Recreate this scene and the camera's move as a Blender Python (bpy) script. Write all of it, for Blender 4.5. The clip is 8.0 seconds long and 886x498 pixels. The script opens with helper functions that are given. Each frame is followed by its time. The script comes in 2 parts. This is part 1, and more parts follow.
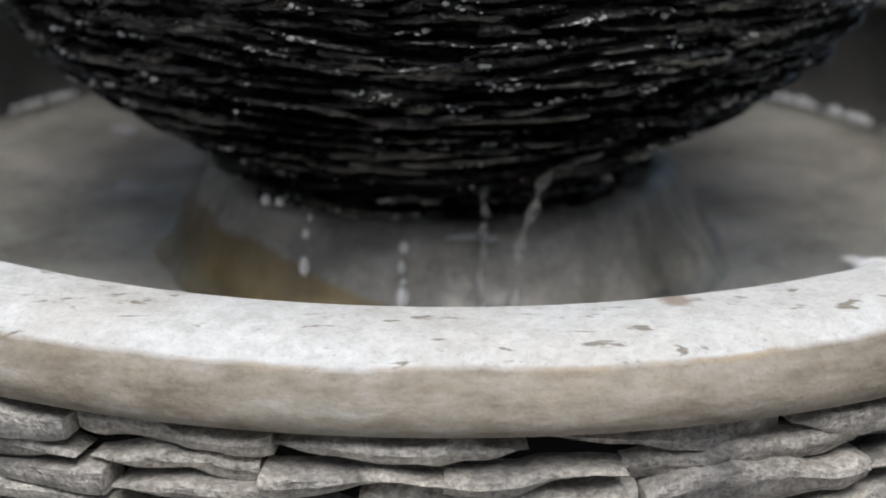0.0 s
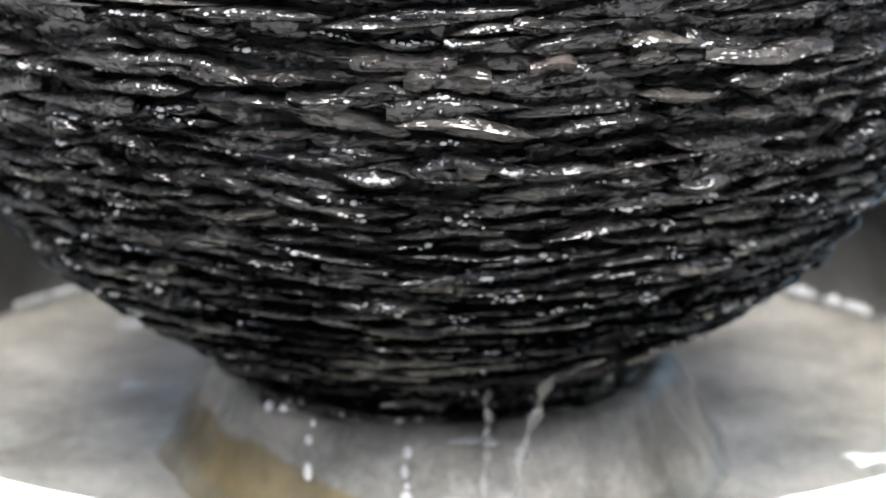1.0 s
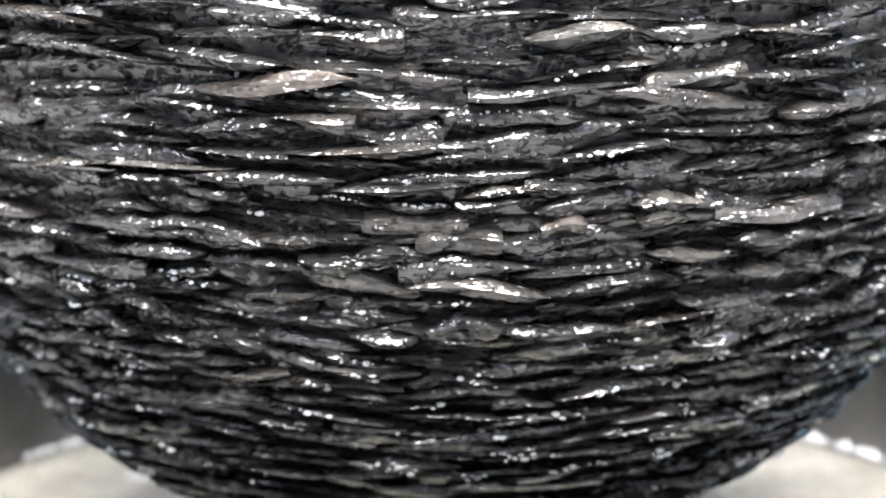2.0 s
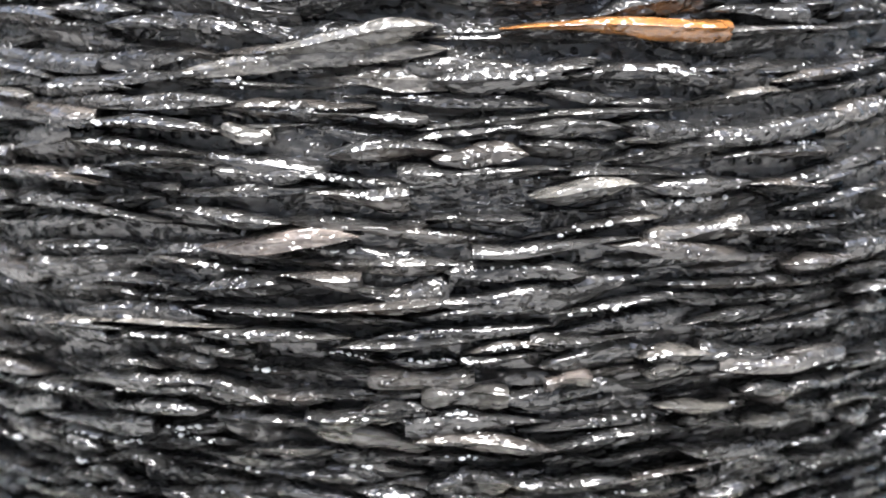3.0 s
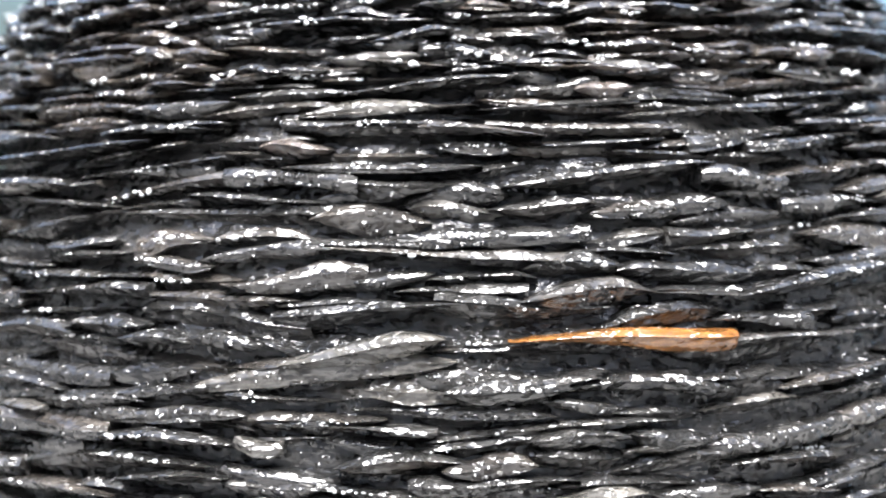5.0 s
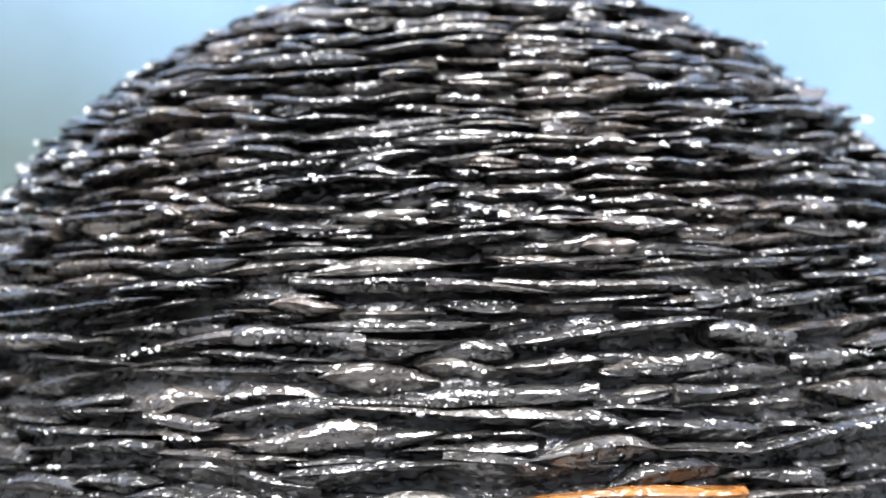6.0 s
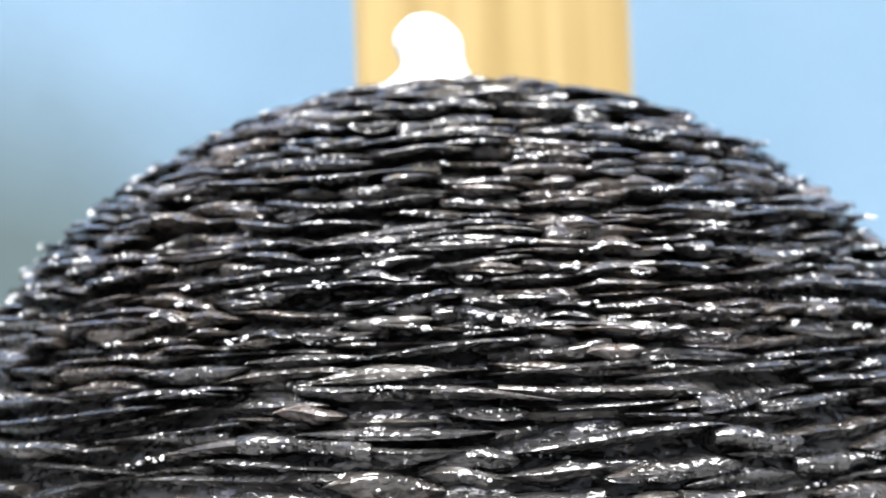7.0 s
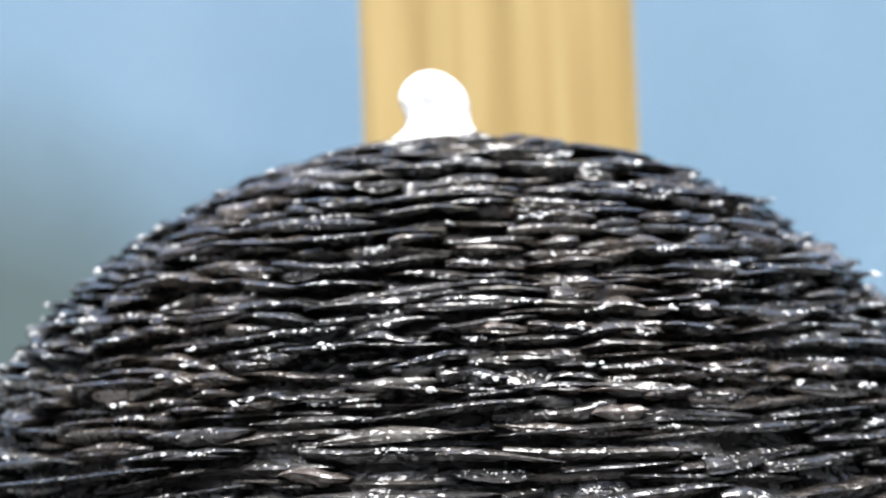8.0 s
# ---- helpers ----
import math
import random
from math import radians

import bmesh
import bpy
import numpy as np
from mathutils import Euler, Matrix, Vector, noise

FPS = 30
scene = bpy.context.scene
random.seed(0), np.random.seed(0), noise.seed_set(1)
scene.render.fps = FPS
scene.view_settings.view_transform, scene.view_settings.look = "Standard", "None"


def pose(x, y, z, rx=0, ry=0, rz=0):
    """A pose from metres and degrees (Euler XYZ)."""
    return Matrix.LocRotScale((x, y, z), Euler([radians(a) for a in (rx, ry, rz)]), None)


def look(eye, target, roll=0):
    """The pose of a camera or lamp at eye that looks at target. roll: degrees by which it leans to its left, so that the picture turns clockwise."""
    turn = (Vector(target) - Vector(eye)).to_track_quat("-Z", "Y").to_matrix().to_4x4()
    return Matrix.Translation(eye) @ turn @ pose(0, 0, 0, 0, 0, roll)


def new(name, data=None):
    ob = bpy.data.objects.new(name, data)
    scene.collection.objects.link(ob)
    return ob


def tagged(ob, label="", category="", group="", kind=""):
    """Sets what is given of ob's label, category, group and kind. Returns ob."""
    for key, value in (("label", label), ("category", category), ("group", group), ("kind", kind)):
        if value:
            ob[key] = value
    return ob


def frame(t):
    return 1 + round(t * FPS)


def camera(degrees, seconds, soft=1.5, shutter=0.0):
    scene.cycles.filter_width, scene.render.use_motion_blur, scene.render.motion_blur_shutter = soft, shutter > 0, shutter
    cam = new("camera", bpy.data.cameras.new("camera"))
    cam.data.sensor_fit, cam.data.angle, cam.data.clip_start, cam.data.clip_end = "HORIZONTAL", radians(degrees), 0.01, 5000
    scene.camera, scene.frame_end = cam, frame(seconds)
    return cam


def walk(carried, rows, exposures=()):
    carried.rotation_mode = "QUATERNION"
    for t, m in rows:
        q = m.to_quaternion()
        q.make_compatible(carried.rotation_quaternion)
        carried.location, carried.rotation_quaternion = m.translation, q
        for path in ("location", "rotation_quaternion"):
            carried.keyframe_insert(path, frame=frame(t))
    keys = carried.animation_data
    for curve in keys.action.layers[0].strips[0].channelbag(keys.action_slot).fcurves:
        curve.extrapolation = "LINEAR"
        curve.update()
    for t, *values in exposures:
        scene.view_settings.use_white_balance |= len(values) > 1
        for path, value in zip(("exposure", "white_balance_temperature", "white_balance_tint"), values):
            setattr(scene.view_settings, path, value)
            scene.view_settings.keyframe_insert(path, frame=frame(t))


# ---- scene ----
H = 0.52            # height of the ball's centre over the paving
R = 0.25            # radius of the ball
cam = camera(24.86, 8.0, soft=1.85)
cam.data.dof.use_dof, cam.data.dof.focus_distance, cam.data.dof.aperture_fstop = True, 0.635, 9.5
PATH = [
    (0, 0.0026, -0.8823, 0.0349, 0.0049, -0.2732, -0.1919, 0.60),
    (0.5, 0.0017, -0.8818, 0.0464, 0.0042, -0.2643, -0.1567, 0.39),
    (1, 0.0008, -0.8807, 0.0549, 0.0033, -0.2558, -0.1238, 0.19),
    (1.5, -0.0004, -0.8802, 0.0599, 0.0018, -0.2494, -0.0968, -0.01),
    (1.7, -0.0008, -0.8803, 0.0618, 0.0008, -0.2380, -0.0894, -0.11),
    (2.8, -0.0024, -0.8823, 0.0740, -0.0021, -0.2380, -0.0331, -0.75),
    (3, -0.0026, -0.8829, 0.0761, -0.0019, -0.2404, -0.0224, -0.87),
    (3.5, -0.0028, -0.8843, 0.0815, -0.0015, -0.2392, 0.0020, -1.16),
    (4, -0.0026, -0.8851, 0.0889, -0.0008, -0.2380, 0.0278, -1.34),
    (4.5, -0.0026, -0.8859, 0.0973, -0.0011, -0.2373, 0.0541, -1.41),
    (4.7, -0.0026, -0.8862, 0.1006, -0.0019, -0.2380, 0.0636, -1.44),
    (5.8, -0.0022, -0.8875, 0.1166, -0.0043, -0.2380, 0.1197, -1.60),
    (6, -0.0021, -0.8878, 0.1193, -0.0043, -0.2379, 0.1296, -1.66),
    (6.5, -0.0018, -0.8883, 0.1253, -0.0040, -0.2388, 0.1501, -1.89),
    (7, -0.0014, -0.8870, 0.1301, -0.0045, -0.2379, 0.1646, -2.09),
    (7.5, -0.0005, -0.8874, 0.1357, -0.0046, -0.2388, 0.1777, -2.20),
    (8, 0.0006, -0.8884, 0.1369, -0.0052, -0.2402, 0.1847, -2.20),
]
EXPOSURES = [(0, -0.25), (0.4, -0.12), (1, 1.36), (1.5, 1.92), (3, 2.27), (4.5, 2.22), (6, 2.05), (7.5, 1.53), (8, 1.38)]
walk(cam, [(t, look((x, y, z + H), (tx, ty, tz + H), roll)) for t, x, y, z, tx, ty, tz, roll in PATH], EXPOSURES)

# ---- light ----
SUN_UP, SUN_ROUND = 69, 177     # degrees over the horizon; compass turn of the sun, 180 is behind the camera
world = bpy.data.worlds.new("sky")
scene.world = world
world.use_nodes = True
wn = world.node_tree.nodes
sky = wn.new("ShaderNodeTexSky")
sky.sky_type, sky.sun_disc = "NISHITA", False
sky.sun_elevation, sky.sun_rotation = radians(SUN_UP), radians(SUN_ROUND)
sky.dust_density, sky.air_density, sky.ozone_density = 4.0, 1.0, 0.6
world.node_tree.links.new(sky.outputs[0], wn["Background"].inputs[0])
wn["Background"].inputs[1].default_value = 0.15
sun = new("sun", bpy.data.lights.new("sun", "SUN"))
sun.data.energy, sun.data.angle, sun.data.color = 5.0, radians(50), (0.975, 0.985, 0.99)
a, e = radians(SUN_ROUND), radians(SUN_UP)
sun.matrix_world = look((3 * math.sin(a) * math.cos(e), 3 * math.cos(a) * math.cos(e), 3 * math.sin(e) + H), (0, 0, H))


# ---- materials ----
class Nodes:
    """A short way to write a node material."""

    def __init__(self, name):
        self.mat = bpy.data.materials.new(name)
        self.mat.use_nodes = True
        self.tree = self.mat.node_tree
        self.bsdf = self.tree.nodes["Principled BSDF"]

    def put(self, socket, value):
        if isinstance(value, bpy.types.NodeSocket):
            self.tree.links.new(value, socket)
        else:
            socket.default_value = value

    def set(self, **values):
        for key, value in values.items():
            self.put(self.bsdf.inputs[key.replace("_", " ")], value)
        return self

    def place(self, scale=(1, 1, 1)):
        tc = self.tree.nodes.new("ShaderNodeTexCoord")
        mp = self.tree.nodes.new("ShaderNodeMapping")
        mp.inputs["Scale"].default_value = scale
        self.tree.links.new(tc.outputs["Object"], mp.inputs[0])
        return mp.outputs[0]

    def noise(self, where, scale, detail=4, rough=0.55, twist=0.0):
        n = self.tree.nodes.new("ShaderNodeTexNoise")
        self.put(n.inputs["Vector"], where)
        n.inputs["Scale"].default_value, n.inputs["Detail"].default_value = scale, detail
        n.inputs["Roughness"].default_value, n.inputs["Distortion"].default_value = rough, twist
        return n.outputs["Fac"]

    def math(self, op, a, b=0.0):
        n = self.tree.nodes.new("ShaderNodeMath")
        n.operation = op
        self.put(n.inputs[0], a)
        self.put(n.inputs[1], b)
        return n.outputs[0]

    def ramp(self, fac, stops, mode="LINEAR"):
        n = self.tree.nodes.new("ShaderNodeValToRGB")
        n.color_ramp.interpolation = mode
        while len(n.color_ramp.elements) < len(stops):
            n.color_ramp.elements.new(0.5)
        for el, (at, col) in zip(n.color_ramp.elements, stops):
            el.position = at
            el.color = (*col, 1) if isinstance(col, tuple) else (col, col, col, 1)
        self.put(n.inputs[0], fac)
        return n.outputs[0]

    def mix(self, fac, a, b, mode="MIX"):
        n = self.tree.nodes.new("ShaderNodeMix")
        n.data_type, n.blend_type = "RGBA", mode
        self.put(n.inputs[0], fac)
        self.put(n.inputs[6], a if isinstance(a, bpy.types.NodeSocket) else (*a, 1))
        self.put(n.inputs[7], b if isinstance(b, bpy.types.NodeSocket) else (*b, 1))
        return n.outputs[2]

    def bump(self, height, strength, distance, under=None):
        n = self.tree.nodes.new("ShaderNodeBump")
        n.inputs["Strength"].default_value, n.inputs["Distance"].default_value = strength, distance
        self.put(n.inputs["Height"], height)
        if under is not None:
            self.put(n.inputs["Normal"], under)
        return n.outputs[0]

    def chance(self):
        ob = self.tree.nodes.new("ShaderNodeObjectInfo").outputs["Random"]
        island = self.tree.nodes.new("ShaderNodeNewGeometry").outputs["Random Per Island"]
        return self.math("FRACT", self.math("ADD", ob, island))


def slate(name, stops, wet, grain=1.0):
    n = Nodes(name)
    strata = n.noise(n.place((1, 1, 5 if wet else 2.6)), 85 * grain, 5, 0.6, 0.4)
    layers = n.noise(n.place((1, 1, 9)), 240 * grain, 3, 0.6, 0.2)
    blotch = n.noise(n.place(), 28, 3)
    speck = n.noise(n.place(), 420, 3, 0.7)
    tone = n.ramp(n.chance(), stops)
    tone = n.mix(1.0, tone, n.ramp(strata, [(0.28, 0.3 if wet else 0.5), (0.5, 0.85 if wet else 1.0), (0.75, 2.2 if wet else 1.35)]), "MULTIPLY")
    tone = n.mix(1.0, tone, n.ramp(blotch, [(0.3, (0.6, 0.61, 0.63)), (0.6, (1.12, 1.08, 1.02))]), "MULTIPLY")
    tone = n.mix(1.0, tone, n.ramp(speck, [(0.3, 0.7 if wet else 0.55), (0.5, 1.0), (0.72, 1.35 if wet else 1.6)]), "MULTIPLY")
    tone = n.mix(n.ramp(speck, [(0.62, 0.0), (0.85, 0.1 if wet else 0.5)]), tone, (0.45, 0.44, 0.42))
    rough = n.bump(strata, 1.0, 0.0009 if wet else 0.003)
    rough = n.bump(layers, 0.8, 0.00025, rough)
    rough = n.bump(speck, 0.8, 0.0005 if wet else 0.0022, rough)
    n.set(Base_Color=tone, Normal=rough)
    if wet:
        # the film of running water: long ripples along the slips, and beads of spray in clusters
        cell = n.tree.nodes.new("ShaderNodeTexVoronoi")
        cell.feature = "SMOOTH_F1"
        n.put(cell.inputs["Vector"], n.place((1, 1, 1.25)))
        cell.inputs["Scale"].default_value = 270
        blob_cell = n.tree.nodes.new("ShaderNodeTexVoronoi")
        blob_cell.feature = "SMOOTH_F1"
        n.put(blob_cell.inputs["Vector"], n.place((0.75, 0.75, 1.5)))
        blob_cell.inputs["Scale"].default_value = 135
        pool_bead = n.ramp(blob_cell.outputs["Distance"], [(0.08, 1.0), (0.42, 0.0)], "EASE")
        bead = n.ramp(cell.outputs["Distance"], [(0.05, 1.0), (0.48, 0.0)], "EASE")
        film = n.bump(n.noise(n.place((1, 1, 2.6)), 80, 1, 0.4, 0.6), 1.0, 0.0013)
        film = n.bump(n.noise(n.place((1, 1, 1.4)), 230, 2, 0.5, 0.3), 1.0, 0.0009, film)
        film = n.bump(n.noise(n.place((1, 1, 0.35)), 190, 1, 0.5, 0.2), 1.0, 0.0006, film)
        film = n.bump(n.math("MULTIPLY", bead, n.ramp(n.noise(n.place((1, 1, 1.6)), 75, 2), [(0.43, 0.0), (0.52, 1.0)])), 1.0, 0.0023, film)
        film = n.bump(n.math("MULTIPLY", pool_bead, n.ramp(n.noise(n.place((1, 1, 1.6)), 48, 2), [(0.49, 0.0), (0.59, 1.0)])), 1.0, 0.0034, film)
        n.set(Roughness=0.5, Specular_IOR_Level=0.12, Coat_Weight=1.0, Coat_Roughness=n.ramp(n.noise(n.place((1, 1, 2.5)), 55, 3), [(0.4, 0.04), (0.6, 0.17)]), Coat_IOR=1.62, Coat_Normal=film)
    else:
        n.set(Roughness=n.ramp(speck, [(0.3, 0.6), (0.7, 0.9)]))
    return n.mat


WET = slate("wet_slate", [(0.0, (0.0115, 0.0115, 0.0116)), (0.5, (0.0155, 0.0154, 0.0153)), (0.74, (0.022, 0.0216, 0.0213)), (0.87, (0.029, 0.0256, 0.0232)), (0.95, (0.037, 0.0348, 0.0328)), (1.0, (0.058, 0.0555, 0.052))], True)
WET_BROWN = slate("wet_brownish_slate", [(0.0, (0.018, 0.0142, 0.0115)), (0.7, (0.029, 0.0237, 0.0195)), (1.0, (0.052, 0.0445, 0.038))], True)
WET_PALE = slate("wet_pale_slate", [(0.0, (0.042, 0.041, 0.039)), (1.0, (0.062, 0.06, 0.056))], True)
WET_PINK = slate("wet_pinkish_slate", [(0.0, (0.06, 0.051, 0.047)), (1.0, (0.078, 0.067, 0.061))], True)
WET_RUST = slate("wet_rusty_slate", [(0.0, (0.15, 0.06, 0.014)), (1.0, (0.175, 0.075, 0.018))], True)
DRY = slate("dry_slate", [(0.0, (0.27, 0.262, 0.252)), (0.5, (0.41, 0.4, 0.382)), (1.0, (0.57, 0.555, 0.525))], False, 0.8)


def cast_stone():
    n = Nodes("pale_cast_stone")
    big, small = n.noise(n.place(), 14, 5), n.noise(n.place(), 160, 4, 0.65)
    geo = n.tree.nodes.new("ShaderNodeTexCoord").outputs["Object"]
    cut = n.tree.nodes.new("ShaderNodeSeparateXYZ")
    n.put(cut.inputs[0], geo)
    # the brown water mark on the outer face below the worn edge
    edge = n.math("ADD", cut.outputs[2], n.math("MULTIPLY", n.math("SUBTRACT", n.noise(n.place((1, 1, 0.2)), 25, 4), 0.5), 0.004))
    face = n.ramp(n.math("MULTIPLY", n.math("ADD", edge, 0.2085), -600.0), [(0.0, 0.0), (1.0, 1.0)])
    plan = n.tree.nodes.new("ShaderNodeVectorMath")
    plan.operation = "LENGTH"
    n.put(plan.inputs[0], n.place((1, 1, 0)))
    face = n.math("MULTIPLY", face, n.math("GREATER_THAN", plan.outputs["Value"], 0.31))
    tone = n.ramp(small, [(0.3, (0.4, 0.408, 0.408)), (0.65, (0.485, 0.496, 0.5))])
    brown = n.ramp(n.noise(n.place((1, 1, 4)), 40, 5, 0.6), [(0.3, (0.105, 0.086, 0.063)), (0.5, (0.205, 0.184, 0.15)), (0.72, (0.29, 0.282, 0.262))])
    tone = n.mix(face, tone, brown)
    tone = n.mix(n.ramp(big, [(0.45, 0.0), (0.75, 0.35)]), tone, (0.31, 0.273, 0.223))
    # dark flecks of dirt and lichen
    seam = n.ramp(n.math("MULTIPLY", n.math("ADD", edge, 0.2085), -400.0), [(0.0, 0.0), (0.35, 0.6), (0.9, 0.0)])
    tone = n.mix(n.math("MULTIPLY", seam, n.ramp(n.noise(n.place((1, 1, 2)), 30, 4), [(0.42, 0.0), (0.6, 1.0)])), tone, (0.27, 0.19, 0.09))
    tone = n.mix(1.0, tone, n.ramp(n.noise(n.place((1, 1, 1.5)), 110, 5, 0.7, 0.5), [(0.3, (0.84, 0.83, 0.81)), (0.55, (1, 1, 1)), (0.75, (1.12, 1.1, 1.06))]), "MULTIPLY")
    fleck = n.noise(n.place((1, 2.6, 1)), 62, 3, 0.6, 0.4)
    clean = n.math("SUBTRACT", 1.0, n.math("MULTIPLY", face, 0.8))
    tone = n.mix(n.math("MULTIPLY", n.ramp(fleck, [(0.625, 0.0), (0.68, 0.8)]), clean), tone, (0.118, 0.0992, 0.0744))
    grit = n.noise(n.place(), 480, 3, 0.75)
    tone = n.mix(1.0, tone, n.ramp(grit, [(0.32, 0.84), (0.47, 1.0), (0.75, 1.05)]), "MULTIPLY")
    # one brown splash on the inner edge
    spot = n.tree.nodes.new("ShaderNodeVectorMath")
    spot.operation = "DISTANCE"
    n.put(spot.inputs[0], n.place())
    spot.inputs[1].default_value = (0.0795, -0.2845, -0.2045)
    ragged = n.math("ADD", spot.outputs["Value"], n.math("MULTIPLY", n.noise(n.place(), 150, 3), 0.006))
    tone = n.mix(n.ramp(n.math("MULTIPLY", ragged, 100.0), [(0.7, 0.75), (1.0, 0.0)]), tone, (0.186, 0.143, 0.105))
    pits = n.bump(small, 0.35, 0.0012)
    n.set(Base_Color=tone, Roughness=0.75, Normal=n.bump(n.noise(n.place((1, 1, 1.6)), 70, 5, 0.65), 0.5, 0.0022, pits))
    return n.mat


def concrete(name, dark, light, rough, scale=1.0):
    n = Nodes(name)
    big, small = n.noise(n.place(), 9 * scale, 5, 0.6), n.noise(n.place(), 180 * scale, 3, 0.65)
    tone = n.ramp(big, [(0.3, dark), (0.7, light)])
    tone = n.mix(1.0, tone, n.ramp(small, [(0.3, 0.8), (0.7, 1.12)]), "MULTIPLY")
    n.set(Base_Color=tone, Roughness=rough, Normal=n.bump(small, 0.4, 0.001))
    return n


def pedestal_stone():
    n = concrete("wet_stained_stone", (0.22, 0.212, 0.185), (0.58, 0.555, 0.5), 0.3, 1.6)
    cut = n.tree.nodes.new("ShaderNodeSeparateXYZ")
    n.put(cut.inputs[0], n.tree.nodes.new("ShaderNodeTexCoord").outputs["Object"])
    # ochre lime stain that runs down one flank
    slope = n.math("ADD", n.math("MULTIPLY", n.math("MAXIMUM", n.math("ADD", cut.outputs[0], 0.066), 0.0), 0.3), cut.outputs[2])
    slope = n.math("ADD", slope, n.math("MULTIPLY", n.math("SUBTRACT", n.noise(n.place(), 30, 3), 0.5), 0.012))
    stain = n.ramp(n.math("MULTIPLY", n.math("ADD", slope, 0.2600), -330.0), [(0.0, 0.0), (1.0, 1.0)])
    runs = n.ramp(n.noise(n.place((1, 1, 0.12)), 55, 4, 0.6), [(0.3, 0.6), (0.65, 1.15)])
    old = n.bsdf.inputs["Base Color"].links[0].from_socket
    n.set(Base_Color=n.mix(1.0, n.mix(stain, old, (0.25, 0.195, 0.098)), runs, "MULTIPLY"), Coat_Weight=1.0, Coat_Roughness=0.08, Coat_IOR=1.33,
          Coat_Normal=n.bump(n.noise(n.place((1, 1, 0.6)), 70, 3, 0.6, 0.6), 1.0, 0.006))
    return n.mat


def timber():
    n = Nodes("honey_pine")
    grain = n.noise(n.place((1, 1, 0.03)), 60, 5, 0.6, 0.2)
    board = n.noise(n.place((1, 0.3, 0.01)), 22, 2)
    tone = n.ramp(grain, [(0.25, (0.222, 0.15, 0.047)), (0.55, (0.302, 0.221, 0.083)), (0.8, (0.336, 0.262, 0.123))])
    tone = n.mix(1.0, tone, n.ramp(board, [(0.3, (0.82, 0.8, 0.72)), (0.7, (1.05, 1.05, 1.1))]), "MULTIPLY")
    n.set(Base_Color=tone, Roughness=0.5, Normal=n.bump(grain, 0.2, 0.001))
    return n.mat


def blue_paint():
    n = Nodes("pale_blue_paint")
    cloud = n.noise(n.place((1, 1, 0.7)), 1.3, 3)
    tone = n.ramp(cloud, [(0.3, (0.0806, 0.153, 0.207)), (0.5, (0.101, 0.173, 0.246)), (0.7, (0.127, 0.204, 0.276))])
    cut = n.tree.nodes.new("ShaderNodeSeparateXYZ")
    n.put(cut.inputs[0], n.place())
    # darker grey-green towards the foot, more at one end
    rise = n.math("ADD", n.math("ADD", cut.outputs[2], n.math("MULTIPLY", cut.outputs[0], 0.5)), n.math("MULTIPLY", n.noise(n.place(), 2.5, 4), 0.3))
    tone = n.mix(n.ramp(rise, [(0.7, 0.95), (1.85, 0.0)]), tone, (0.04, 0.062, 0.06))
    brush = n.noise(n.place((12, 1, 1)), 30, 3)
    tone = n.mix(1.0, tone, n.ramp(brush, [(0.3, 0.93), (0.7, 1.04)]), "MULTIPLY")
    tone = n.mix(1.0, tone, n.ramp(n.tree.nodes.new("ShaderNodeObjectInfo").outputs["Random"], [(0.0, (0.94, 0.96, 0.97)), (1.0, (1.05, 1.06, 1.03))]), "MULTIPLY")
    n.set(Base_Color=tone, Roughness=0.6, Normal=n.bump(brush, 0.1, 0.001))
    return n.mat


def water(name, ripple):
    n = Nodes(name)
    film = n.bump(n.noise(n.place(), ripple, 3, 0.55, 0.8), 0.45, 0.008)
    film = n.bump(n.noise(n.place(), ripple * 4, 2), 0.15, 0.002, film)
    n.set(Base_Color=(0.93, 0.97, 0.97, 1), Roughness=0.02, IOR=1.33, Transmission_Weight=1.0, Normal=film)
    return n.mat


def foam(name, clear):
    n = Nodes(name)
    n.set(Base_Color=(0.95, 0.96, 0.97, 1), Roughness=0.08, IOR=1.33, Transmission_Weight=clear, Coat_Weight=1.0, Coat_Roughness=0.03,
          Normal=n.bump(n.noise(n.place(), 180, 2), 0.5, 0.004))
    return n.mat


STONE, PEDESTAL, TIMBER, BLUE = cast_stone(), pedestal_stone(), timber(), blue_paint()
BOWL = concrete("wet_grey_bowl", (0.29, 0.26, 0.222), (0.77, 0.715, 0.64), 0.25, 1.5).mat
# the bowl's side is a much darker grey than its floor
SIDE = concrete("dark_bowl_side", (0.055, 0.053, 0.05), (0.165, 0.16, 0.151), 0.3, 1.4).mat
MORTAR = concrete("black_wet_mortar", (0.006, 0.006, 0.006), (0.016, 0.015, 0.014), 0.55).mat
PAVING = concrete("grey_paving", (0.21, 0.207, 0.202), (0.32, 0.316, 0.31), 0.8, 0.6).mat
POOL, FOAM = water("still_water", 24), foam("aerated_water", 0.2)
BEAD, FALL = foam("water_bead", 0.6), foam("falling_water", 0.88)


# ---- builders ----
def mesh(name, verts, faces, material, smooth=True, sharp=0):
    me = bpy.data.meshes.new(name)
    me.from_pydata([tuple(v) for v in verts], [], faces)
    me.polygons.foreach_set("use_smooth", [smooth] * len(me.polygons))
    me.materials.append(material)
    me.update()
    if sharp:
        me.set_sharp_from_angle(angle=radians(sharp))
    return me


def part(name, me, parent, label=""):
    ob = new(name, me)
    ob.parent = parent
    return tagged(ob, label)


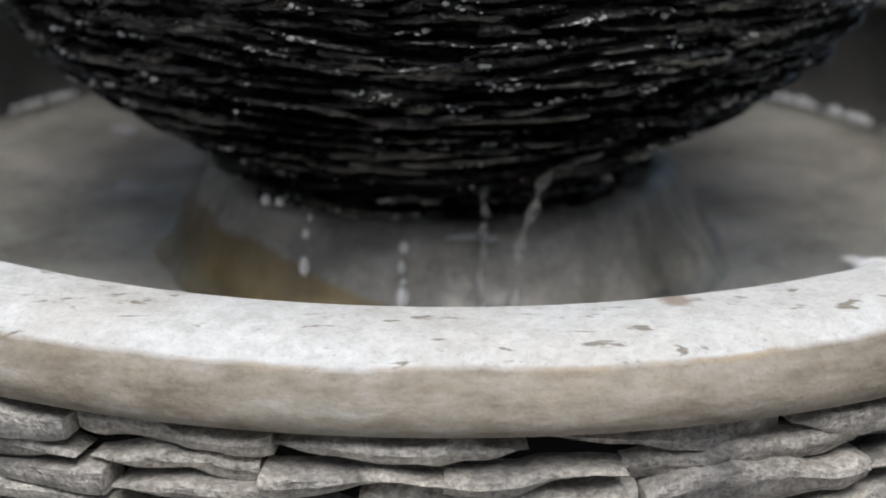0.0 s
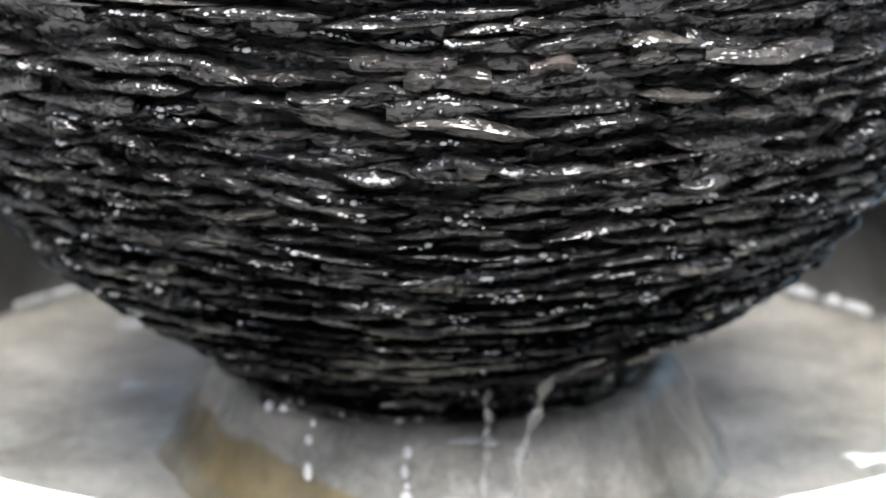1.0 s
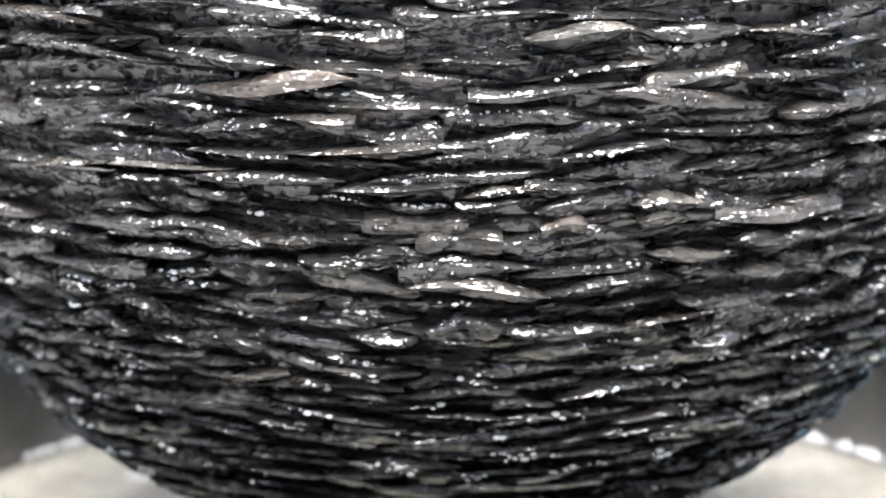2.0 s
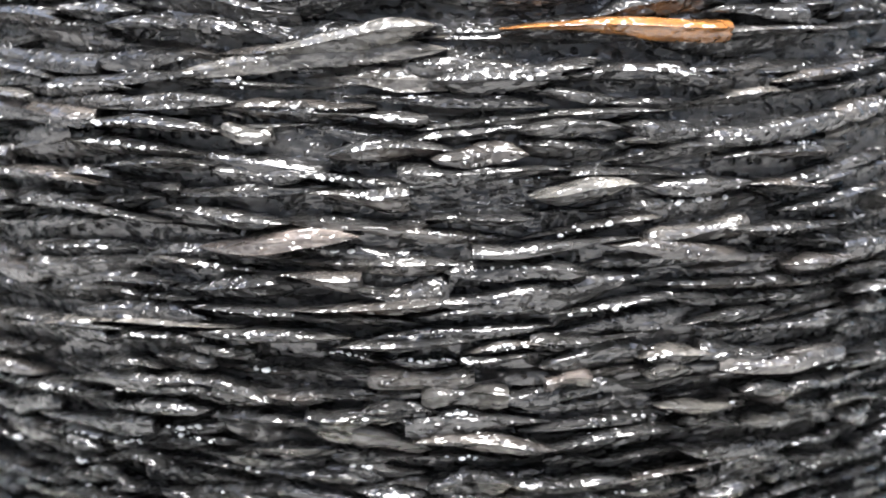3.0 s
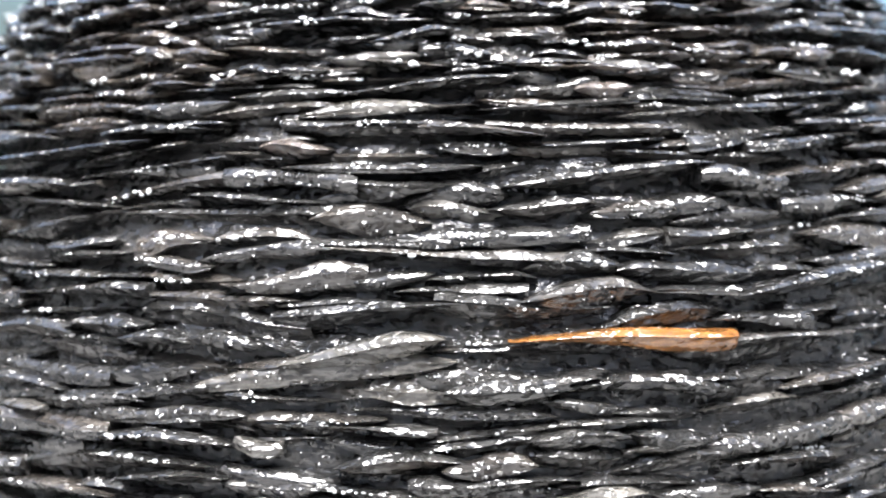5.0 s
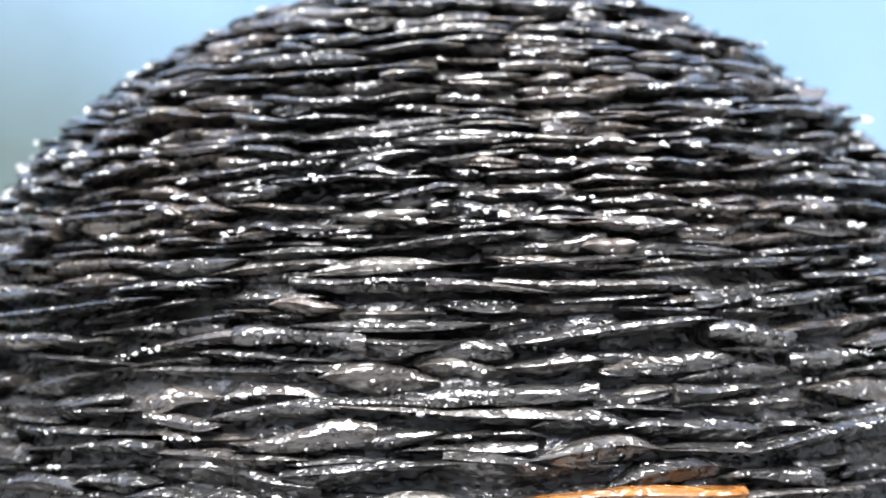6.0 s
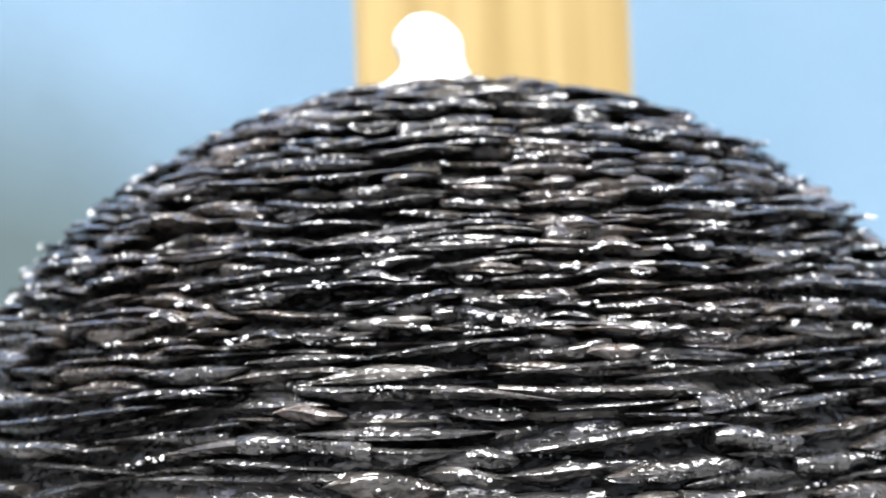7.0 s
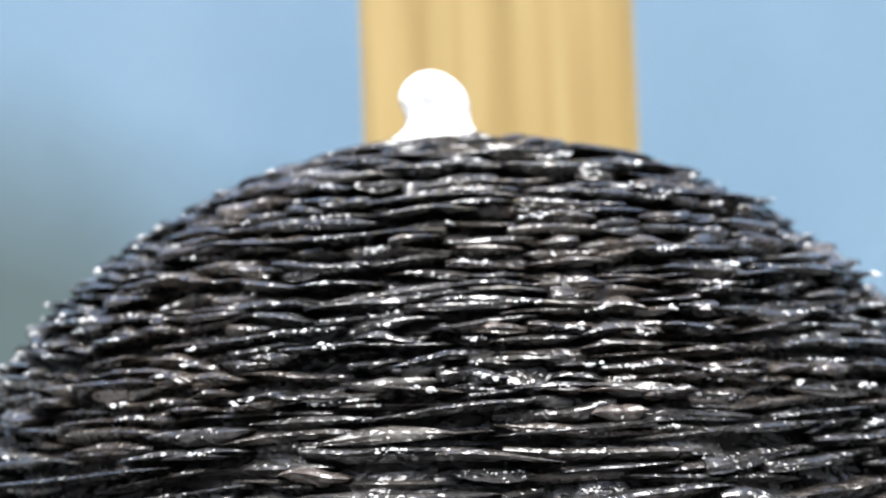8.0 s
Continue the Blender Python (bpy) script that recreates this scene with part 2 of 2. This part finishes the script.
def lathe(profile, turns, wobble=0.0, seed=0, x0=0.0):
    """Verts and faces of a ring or a bowl: the profile (r, z) turned about the upright axis."""
    verts, faces, n = [], [], len(profile)
    for i in range(turns):
        t = 2 * math.pi * i / turns
        for j, (r, z) in enumerate(profile):
            d = wobble * noise.noise(Vector((math.cos(t) * 4 + seed, math.sin(t) * 4, z * 60 + r * 30)))
            verts.append((x0 + (r + d) * math.sin(t), -(r + d) * math.cos(t), z + d * 0.6))
    for i in range(turns):
        k = (i + 1) % turns
        for j in range(n - 1):
            faces.append((i * n + j, k * n + j, k * n + j + 1, i * n + j + 1))
    return verts, faces


def stone_slip(rng, az, z, length, thick, surface, proud, kind, lift=0.0, columns=21, step=0.5, deep=0.03, wild=1.0, flip=0, worn=1.0):
    """One slip of slate laid flat: verts and faces. surface(z) is the radius at a height, az its turn from the front.
    kind: lens (both ends thin out), wedge (one end), block (broken ends). worn rounds its edges."""
    r0 = max(surface(z), 0.012)
    p = [rng.uniform(0, 6.28) for _ in range(6)]
    verts, faces = [], []
    blunt = rng.uniform(0.25, 0.6)
    flip = flip or rng.choice((-1, 1))
    seed = rng.uniform(0, 90)
    w1, w2 = 0.16 * wild, 0.07 * wild
    slant = rng.uniform(-0.0006, 0.0034)        # the broken face mostly leans out at its top
    front_lean = rng.uniform(-0.002, 0.002)
    ledge = rng.uniform(0.0014, 0.0040) * worn
    for i in range(columns):
        s = -1 + 2 * i / (columns - 1)
        q = s * flip
        if kind == "lens":
            h = (1 - abs(s) ** 2.4) ** 0.9 + 0.04
        elif kind == "wedge":
            h = min(1.0, (1.04 - q) * 0.7) * (1 - max(0.0, -q - 0.85) * blunt) + 0.03
        else:
            h = 1.0 - blunt * max(0.0, abs(s) - 0.86) * 2
        run = s * length * 0.5
        n1, n2, n3 = (noise.noise(Vector((run * 95, seed + k, 0.3))) for k in (0, 31, 62))
        n4 = noise.noise(Vector((run * 330, seed, 7.7)))
        up = 0.5 * thick * h * (1 + w1 * math.sin(3.1 * s + p[0]) + w2 * math.sin(7.7 * s + p[1]) + 0.20 * wild * n1 + 0.06 * wild * n4)
        dn = 0.5 * thick * h * (1 + w1 * math.sin(2.9 * s + p[2]) + w2 * math.sin(7.1 * s + p[3]) + 0.20 * wild * n2 - 0.06 * wild * n4)
        zc = z + lift * run + 0.16 * thick * math.sin(2.2 * s + p[4])
        out = proud + front_lean * s + 0.0012 * wild * math.sin(3.1 * s + p[5]) + 0.0010 * wild * n3 + 0.0003 * wild * n4 - 0.006 * max(0.0, abs(s) - 0.75)
        r_mid = surface(zc)
        t = az + run / (r0 + 0.004)
        ru, rd = r_mid + step * (surface(zc + up) - r_mid) + out + slant, r_mid + step * (surface(zc - dn) - r_mid) + out - slant
        rm = 0.5 * (ru + rd)
        back = max(min(ru, rd) - deep, 0.004)
        lip = min(ledge * (1 + 0.5 * n2), 0.85 * up + 0.0004)
        for r, zz in ((back, zc + up * 1.02), (ru - 0.0012 - lip, zc + up), (ru - 0.55 * lip, zc + up * 0.8), (ru - 0.0001, zc + up * 0.3),
                      (rm + 0.0004 + 0.0003 * n3, zc + up * 0.05), (rm - 0.0002, zc - dn * 0.4), (rd - 0.0002, zc - dn * 0.82), (rd - 0.0016, zc - dn), (back, zc - dn * 0.92)):
            verts.append((r * math.sin(t), -r * math.cos(t), zz))
    rows = 9
    for i in range(columns - 1):
        for j in range(rows - 1):
            faces.append((i * rows + j + 1, i * rows + j, (i + 1) * rows + j, (i + 1) * rows + j + 1))
    faces.append(tuple(range(rows)))
    faces.append(tuple((columns - 1) * rows + j for j in reversed(range(rows))))
    return verts, faces


def gather(name, pieces, material):
    verts, faces = [], []
    for v, f in pieces:
        faces += [tuple(k + len(verts) for k in face) for face in f]
        verts += v
    return mesh(name, verts, faces, material, True, 62)


def courses(rng, low, high, gap, surface, size, thicks=(0.65, 0.8, 0.95, 1.1, 1.25, 1.5), lap=(0.78, 0.98), swing=0.008):
    """Courses of slips from low to high: az, z, length, thickness, kind, lift."""
    z = low
    while z < high:
        high_course = gap if not swing else gap * (0.64 if z > 0.1 else 0.74 if z < -0.13 else 1.0)
        r = max(surface(z), 0.02)
        at, end = rng.uniform(-3.3, -3.1), math.pi
        wave = rng.uniform(0, 6.28)
        while at < end:
            length = rng.uniform(*size)
            if rng.random() < 0.18:
                length *= 1.5
            if swing:
                length *= 0.74 if z < -0.05 else 0.55 if z > 0.13 else 0.95
            length = min(length, 1.6 * r)
            mid = at + 0.5 * length / r
            kind = rng.choices(("lens", "wedge", "block"), (0.62, 0.26, 0.12) if swing else (0.55, 0.2, 0.25))[0]
            thick = high_course * rng.choice(thicks) * rng.uniform(0.9, 1.1)
            swell = noise.noise(Vector((2.6 * mid, 11 * z, 0.5)))
            climb = (noise.noise(Vector((2.6 * mid + 0.05, 11 * z, 0.5))) - swell) / (0.05 * r)
            bed = z + swing * swell + (0.3 * gap * math.sin(3 * mid + wave) + rng.uniform(-0.3, 0.3) * gap) * (1.0 if swing else 0.35)
            yield mid, min(max(bed, low), high), length * 1.06, thick, kind, swing * climb + rng.uniform(-0.08, 0.08)
            at += length * rng.uniform(*lap) / r
        z += high_course * (rng.uniform(0.85, 1.1) if swing else 1.0)


def empty(name, z=H):
    ob = new(name)
    ob.location = (0, 0, z)
    return ob


# ---- setting ----
me = bpy.data.meshes.new("ground")
bm = bmesh.new()
bmesh.ops.create_grid(bm, x_segments=8, y_segments=8, size=40)
bm.to_mesh(me)
bm.free()
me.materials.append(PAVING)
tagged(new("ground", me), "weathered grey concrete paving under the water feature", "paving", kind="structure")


def box(name, x0, x1, y0, y1, z0, z1, material, bevel=0.003):
    bm = bmesh.new()
    bmesh.ops.create_cube(bm, size=1)
    bmesh.ops.scale(bm, vec=(x1 - x0, y1 - y0, z1 - z0), verts=bm.verts)
    bmesh.ops.translate(bm, vec=((x0 + x1) / 2, (y0 + y1) / 2, (z0 + z1) / 2), verts=bm.verts)
    if bevel:
        bmesh.ops.bevel(bm, geom=bm.edges, offset=bevel, segments=2, affect="EDGES")
    me = bpy.data.meshes.new(name)
    bm.to_mesh(me)
    bm.free()
    me.materials.append(material)
    return me


wall = tagged(new("wall_back"), "smooth pale blue painted panel wall behind the fountain", "wall", kind="structure")
for x0, x1, z0, z1 in ((-3.2, 0.05, 0, 1.4), (0.0505, 3.2, 0, 0.924), (0.0505, 3.2, 0.924, 1.4)):
    part("panel", box("panel", x0, x1, 1.6, 1.64, z0, z1, BLUE, 0), wall)

# unseen walls, added to cut off the low sky and bounce light onto the slates
FILL_WALL = concrete("pale_fill_wall", (0.29, 0.286, 0.278), (0.42, 0.415, 0.403), 0.8).mat
for name, x0, x1, y0, y1 in (("unseen_wall_front", -3.2, 3.2, -3.64, -3.6), ("unseen_wall_left", -3.24, -3.2, -3.64, 1.64), ("unseen_wall_right", 3.2, 3.24, -3.64, 1.64)):
    tagged(new(name, box(name, x0, x1, y0, y1, 0, 2.9, FILL_WALL)), "unseen pale wall, added to block low sky and bounce fill light", "wall", kind="structure")

post = tagged(new("timber_post"), "square honey coloured pine post behind the basin", "post")
part("shaft", box("shaft", -0.0595, 0.1185, 0.40, 0.578, 0.0, 2.4, TIMBER, 0.006), post)

# ---- basin ----
basin = tagged(empty("fountain_basin"), "round raised basin of dry stacked grey slate with pale stone coping", "basin")
COPING = [(0.296, -0.2152), (0.2885, -0.2150), (0.2880, -0.212), (0.2888, -0.2065), (0.2920, -0.2045), (0.316, -0.2045), (0.3225, -0.2053), (0.3295, -0.2082), (0.3318, -0.2100), (0.3375, -0.2150),
          (0.3402, -0.2205), (0.3405, -0.2245), (0.3390, -0.2278), (0.333, -0.2285), (0.305, -0.2285)]
part("coping", mesh("coping", *lathe(COPING, 220, 0.0014), STONE), basin, "pale cast stone coping with brown stained face")
part("bowl_side", mesh("bowl_side", *lathe([(0.303, -0.2285), (0.303, -0.2156), (0.2955, -0.2156), (0.2946, -0.2185), (0.2940, -0.240), (0.2935, -0.262), (0.291, -0.275), (0.288, -0.283)], 120, 0.001), SIDE), basin, "dark grey side of the bowl, darker than the floor")
part("bowl_floor", mesh("bowl_floor", *lathe([(0.288, -0.283), (0.284, -0.292), (0.25, -0.302), (0.001, -0.305)], 120, 0.001), BOWL), basin, "pale grey floor under the water")
part("base_core", mesh("base_core", *lathe([(0.30, -0.2295), (0.322, -0.2295), (0.322, -H + 0.001), (0.28, -H + 0.001)], 96), MORTAR), basin)

pool = tagged(new("pool_water", mesh("pool_water", *lathe([(0.2932, -0.2785), (0.2922, -0.2802), (0.2902, -0.2812), (0.286, -0.2815), (0.22, -0.2815), (0.16, -0.2815), (0.11, -0.2815), (0.0005, -0.2815)], 96), POOL)),
              "shallow rippled clear water lying in the basin", "water")
pool.location = (0, 0, H)

foot = tagged(empty("ball_pedestal"), "wet grey stone pedestal with an ochre lime stain", "pedestal")
part("cup_rim", mesh("cup_rim", *lathe([(0.02, -0.244), (0.09, -0.244), (0.098, -0.2438), (0.1025, -0.2448), (0.1058, -0.2472), (0.1078, -0.2500), (0.1086, -0.2516)], 120, 0.004, 3, 0.006), PEDESTAL), foot)
part("stem", mesh("stem", *lathe([(0.1086, -0.2516), (0.112, -0.257), (0.116, -0.266), (0.1225, -0.277), (0.127, -0.29), (0.131, -0.3045)], 120, 0.004, 3, 0.006), PEDESTAL), foot)

# ---- slate ball ----
ball = tagged(empty("slate_ball"), "wet black ball of stacked slate slips, water running down it", "water feature")
part("core", mesh("core", *lathe([(0.001, -0.2445), (0.092, -0.2445)] + [(max((R - 0.0062) * math.cos(a), 0.001), (R - 0.0062) * math.sin(a)) for a in np.linspace(-1.24, 1.57, 40)], 96), WET), ball, "dark wet mortar")


def ball_radius(z):
    r = math.sqrt(max(R * R - z * z, 0.0))
    # dark collar at the foot, in place of the ledge's dark reflection of the ball
    return max(r, 0.099) if z < -0.2 else r


# slips that stand out: turn, height, length, thickness, proud, kind, lift, material
D = math.pi / 180
MARKED = [
    (13.0, 0.0476, 0.078, 0.0070, 0.0055, "wedge", -0.01, WET_RUST, "rusty orange slip"),
    (-15.0, 0.0161, 0.017, 0.0050, 0.002, "block", -0.08, WET_PALE, "pale grey slip"),
    (-12.9, -0.0190, 0.056, 0.0068, 0.0030, "lens", 0.05, WET_PINK, "pinkish buff slip"),
    (-7.0, 0.0459, 0.055, 0.0085, 0.0045, "lens", 0.10, WET_PALE, "pale grey slip"),
    (9.9, -0.0034, 0.035, 0.0070, 0.003, "lens", 0.06, WET_PALE, "pale grey slip"),
    (17.6, -0.0662, 0.020, 0.0060, 0.003, "lens", 0.0, WET_PALE, "pale grey slip"),
    (20.2, -0.0800, 0.030, 0.0050, 0.003, "lens", -0.05, WET_PALE, "pale grey slip"),
    (9.3, -0.0674, 0.016, 0.0052, 0.002, "block", 0.0, WET_PINK, "pinkish buff slip"),
    (28.0, -0.0884, 0.022, 0.0050, 0.003, "lens", 0.05, WET_PALE, "pale grey slip"),
    (-13.3, 0.1121, 0.026, 0.0060, 0.002, "lens", 0.0, WET_PINK, "pinkish buff slip"),
    (-6.8, 0.1243, 0.048, 0.0056, 0.003, "lens", 0.04, WET_PALE, "pale grey slip"),
    (14.0, 0.1296, 0.020, 0.0060, 0.003, "lens", 0.10, WET_PINK, "pinkish buff slip"),
    (-41.3, 0.2143, 0.03, 0.0060, 0.003, "block", 0.0, WET_PINK, "pinkish buff slip"),
]
rng = random.Random(11)
near, rest, brown, edges = [], [], [], []
for az, z, length, thick, kind, lift in courses(rng, -0.2425, 0.2475, 0.0060, ball_radius, (0.028, 0.068)):
    proud = rng.gauss(-0.0005, 0.0007 if z < -0.14 else 0.0018 if z < -0.08 else 0.0024 if z < 0.1 else 0.0032)
    if any(abs(az - m[0] * D) * ball_radius(m[1]) < (m[2] + length) * 0.42 and abs(z - m[1]) < 0.55 * m[3] + 0.0018 for m in MARKED):
        proud -= 0.0035
    proud += 0.0035 * min(1.0, max(0.0, (-z - 0.13) / 0.07))
    piece = stone_slip(rng, az, z, length, thick, ball_radius, max(-0.0045, min(0.0055, proud)), kind, lift, 21 if abs(az) < 1.8 else 9, step=0.5 if z < 0 else 0.5 - 0.32 * min(1.0, z / 0.05), wild=0.7 if z < -0.14 else 1.0, worn=0.5 if z < -0.14 else 1.0 - 0.25 * min(1.0, max(0.0, (z - 0.11) / 0.06)))
    if abs(az) < 1.6 and len(piece[0]) == 189:
        edges.append((z, piece[0]))
    # some slips high on the ball are browner, in loose patches
    if z > 0.12 and noise.noise(Vector((2.2 * az, 16 * z, 9.1))) + rng.gauss(0, 0.25) > 0.18:
        brown.append(piece)
        continue
    (near if abs(az) < 0.36 and -0.09 < z < 0.19 else rest).append(piece)
for k, v in enumerate(near):
    if k >= 292:
        rest.append(v)
        continue
    part("slate", mesh("slate", *v, WET, True, 62), ball)
for az, z, length, thick, proud, kind, lift, material, label in MARKED:
    part("slate", mesh("slate", *stone_slip(rng, az * D, z, length, thick, ball_radius, proud, kind, lift, 19, wild=0.8, flip=-1), material, True, 62), ball, label)
tagged(part("slate_cladding", gather("slate_cladding", rest, WET), ball), kind="stuff")
tagged(part("brown_slate_cladding", gather("brown_slate_cladding", brown, WET_BROWN), ball, "brownish slips high on the ball"), kind="stuff")

# beads of water in rows along the edges of the slips
beads = []
for z, verts in rng.sample(edges, min(len(edges), 640)):
    at = rng.randrange(1, 12)
    for k in range(at, min(20, at + rng.randrange(2, 9))):
        for _ in range(rng.choice((1, 1, 2))):
            v = Vector(verts[9 * k + (3 if z > -0.11 or rng.random() < 0.4 else 6)]) + Vector((rng.gauss(0, 0.001), 0, rng.gauss(0, 0.0004)))
            r = rng.choice((0.0003, 0.0004, 0.00055, 0.0008)) * rng.uniform(0.8, 1.2) * (1.2 if z < -0.1 else 0.95)
            wide, tall = rng.uniform(1.0, 1.9), rng.uniform(0.7, 1.1)
            ball_verts = [(v.x + wide * r * math.sin(a) * math.cos(t), v.y + r * math.sin(a) * math.sin(t), v.z + tall * r * math.cos(a))
                          for a in (0.3, 1.0, 1.57, 2.14, 2.84) for t in np.linspace(0, 2 * math.pi, 9)[:-1]]
            ball_faces = [(8 * i + j, 8 * (i + 1) + j, 8 * (i + 1) + (j + 1) % 8, 8 * i + (j + 1) % 8) for i in range(4) for j in range(8)]
            beads.append((ball_verts, ball_faces + [tuple(reversed(range(8))), tuple(range(32, 40))]))
tagged(part("spray", gather("spray", beads, BEAD), ball, "clear beads of water along the edges"), kind="stuff")

# ---- slate wall of the basin ----
rng = random.Random(5)
near, rest = [], []
for az, z, length, thick, kind, lift in courses(rng, -0.2358 - 29 * 0.0096, -0.2340, 0.0096, lambda z: 0.334, (0.05, 0.085), (0.95, 1.05, 1.15), (1.04, 1.08), 0.0):
    kind = "wedge" if kind == "lens" and rng.random() < 0.6 else kind
    piece = stone_slip(rng, az, min(z, -0.2302 - 0.55 * thick), length, thick, lambda z: 0.334, rng.gauss(0, 0.0028), kind, lift * 0.4, 33 if abs(az) < 0.8 else 11, wild=1.35, worn=0.4)
    (near if abs(az) < 0.9 and z > -0.30 else rest).append(piece)
for v in near[-290:]:
    part("slate", mesh("slate", *v, DRY, True, 48), basin)
tagged(part("slate_cladding", gather("slate_cladding", rest + near[:-290], DRY), basin, "dry grey slate slips"), kind="stuff")


# ---- water in the air ----
def blob(name, sections, material, rng, wob=0.12, sides=14):
    """A lump of water: stacked rings (x, y, z, radius)."""
    verts, faces = [], []
    for x, y, z, r in sections:
        for i in range(sides):
            t = 2 * math.pi * i / sides
            d = r * (1 + wob * noise.noise(Vector((math.cos(t) * 1.5, math.sin(t) * 1.5, z * 55 + x * 40))))
            verts.append((x + d * math.cos(t), y + d * math.sin(t), z))
    for j in range(len(sections) - 1):
        for i in range(sides):
            k = (i + 1) % sides
            faces.append((j * sides + i, j * sides + k, (j + 1) * sides + k, (j + 1) * sides + i))
    faces.append(tuple(reversed(range(sides))))
    faces.append(tuple((len(sections) - 1) * sides + i for i in range(sides)))
    return mesh(name, verts, faces, material)


JET = []
for k in range(34):
    u = k / 33
    skirt, head = 0.0115 * max(0.0, 1 - 2.6 * u) ** 1.4, 0.0152 * (1 - u ** 3.2) ** 0.5 * (1 + 0.10 * math.sin(9.5 * u + 0.6))
    JET.append((-0.0085 + 0.0022 * math.sin(4.2 * u), 0.0, 0.243 + 0.0395 * u, head + skirt + 0.0006))
jet = tagged(new("water_jet", blob("water_jet", JET, FOAM, rng, 0.24, 36)), "bubbling white head of water on top of the ball", "water")
jet.location = (0, 0, H)


def drop(x, y, z, r, long):
    secs = [(x, y, z + r * long * math.cos(a) * (1.35 if a < 1.57 else 1), r * math.sin(a) + 1e-5) for a in np.linspace(3.1, 0.04, 9)]
    ob = tagged(new("water_drop", blob("water_drop", secs, FOAM, rng, 0.1, 12)), "clear falling drop of water beside the pedestal", "water drop", "falling drops")
    ob.location = (0, 0, H)


for x, z, r, long in ((-0.0659, -0.2289, 0.0026, 1.0), (-0.0602, -0.2296, 0.0025, 0.8), (-0.0483, -0.2359, 0.0018, 1.2), (-0.0502, -0.2432, 0.0021, 1.2), (-0.0509, -0.2575, 0.0025, 1.8),
                      (-0.0103, -0.2489, 0.0026, 1.2), (-0.0114, -0.2575, 0.0023, 1.5), (-0.0106, -0.2635, 0.0018, 1.0), (-0.0109, -0.2711, 0.0044, 1.2), (0.0222, -0.275, 0.0019, 1.0)):
    y, r = -0.12, 0.78 * r
    drop(x, y, z, r, long)


def ring_line(name, path, radius, material):
    """A thin run of water along a path, thinner and thicker as it falls."""
    secs = [(x + 0.0008 * math.sin(0.6 * k), y, z, radius * (0.3 + 1.3 * abs(math.sin(0.55 * k + 0.4)) ** 2)) for k, (x, y, z) in enumerate(path)]
    return blob(name, secs, material, rng, 0.25, 8)


def strand(xs, ys, zs, radius):
    u = np.linspace(1, 0, 34)
    at = np.linspace(0, 1, len(xs))
    path = list(zip(np.interp(u, at, xs), np.interp(u, at, ys), np.interp(u, at, zs)))
    ob = tagged(new("water_strand", ring_line("water_strand", path, radius, FALL)), "clear strand of water falling off the ball", "water", "falling strands")
    ob.location = (0, 0, H)


strand((0.066, 0.056, 0.048, 0.043, 0.038, 0.035, 0.033), (-0.146, -0.137, -0.131, -0.130, -0.129, -0.129, -0.129), (-0.199, -0.207, -0.211, -0.222, -0.236, -0.253, -0.280), 0.0019)
strand((0.022, 0.022, 0.021, 0.021), (-0.118, -0.122, -0.126, -0.128), (-0.222, -0.236, -0.252, -0.278), 0.0013)


def white_line(turn0, turn1, r, z, thick):
    """A broken white line along the water's edge, from one turn to the other in degrees from the front."""
    verts, faces, sides, steps = [], [], 8, 60
    for i in range(steps + 1):
        t = radians(turn0 + (turn1 - turn0) * i / steps)
        k = thick * min(1.0, 6 * i / steps, 6 * (1 - i / steps)) * max(0.03, 0.45 + 1.5 * noise.noise(Vector((i * 0.62, turn0, 3.3)))) + 0.0001
        for j in range(sides):
            w = 2 * math.pi * j / sides
            verts.append(((r + k * math.cos(w)) * math.sin(t), -(r + k * math.cos(w)) * math.cos(t), z + 0.7 * k * math.sin(w)))
    for i in range(steps):
        for j in range(sides):
            faces.append((i * sides + j, i * sides + (j + 1) % sides, (i + 1) * sides + (j + 1) % sides, (i + 1) * sides + j))
    return mesh("froth", verts, faces, FOAM)


# white lines at the water's edge on the far side, longer on the right
for turn0, turn1, thick in ((140, 113, 0.0058), (-137, -126, 0.0032)):
    froth = tagged(new("froth", white_line(turn0, turn1, 0.2895, -0.2798, thick)), "broken white line along the basin's waterline", "froth", "froth")
    froth.location = (0, 0, H)


def white_patch(x, y, z, size):
    """A low lumpy white cap, laid on the water for a glint and on the rim as the splash."""
    verts, faces = [], []
    for a in (0.2, 0.6, 1.0, 1.35, 1.7):
        for t in np.linspace(0, 2 * math.pi, 25)[:-1]:
            r = size * (1 + 0.45 * math.sin(3 * t + 200 * x) * math.sin(a) + 0.2 * math.sin(7 * t + 90 * y))
            verts.append((x + 1.9 * r * math.sin(a) * math.cos(t), y + r * math.sin(a) * math.sin(t), z + 0.35 * r * math.cos(a)))
    for i in range(4):
        for j in range(24):
            faces.append((24 * i + j, 24 * (i + 1) + j, 24 * (i + 1) + (j + 1) % 24, 24 * i + (j + 1) % 24))
    return mesh("froth", verts, faces + [tuple(range(24))], FOAM)


# white shapes laid on the pool in place of glints from its ripples
for x, y, size in ((-0.163, 0.146, 0.0030), (-0.148, 0.052, 0.0034), (0.194, -0.045, 0.005)):
    froth = tagged(new("froth", white_patch(x, y, -0.2812, size)), "small white patch standing in for a glint on the basin's water", "froth", "froth")
    froth.location = (0, 0, H)

splash = tagged(new("splash", white_patch(0.019, -0.107, -0.2485, 0.0042)), "white splash of water on the pedestal's rim", "splash")
splash.location = (0, 0, H)
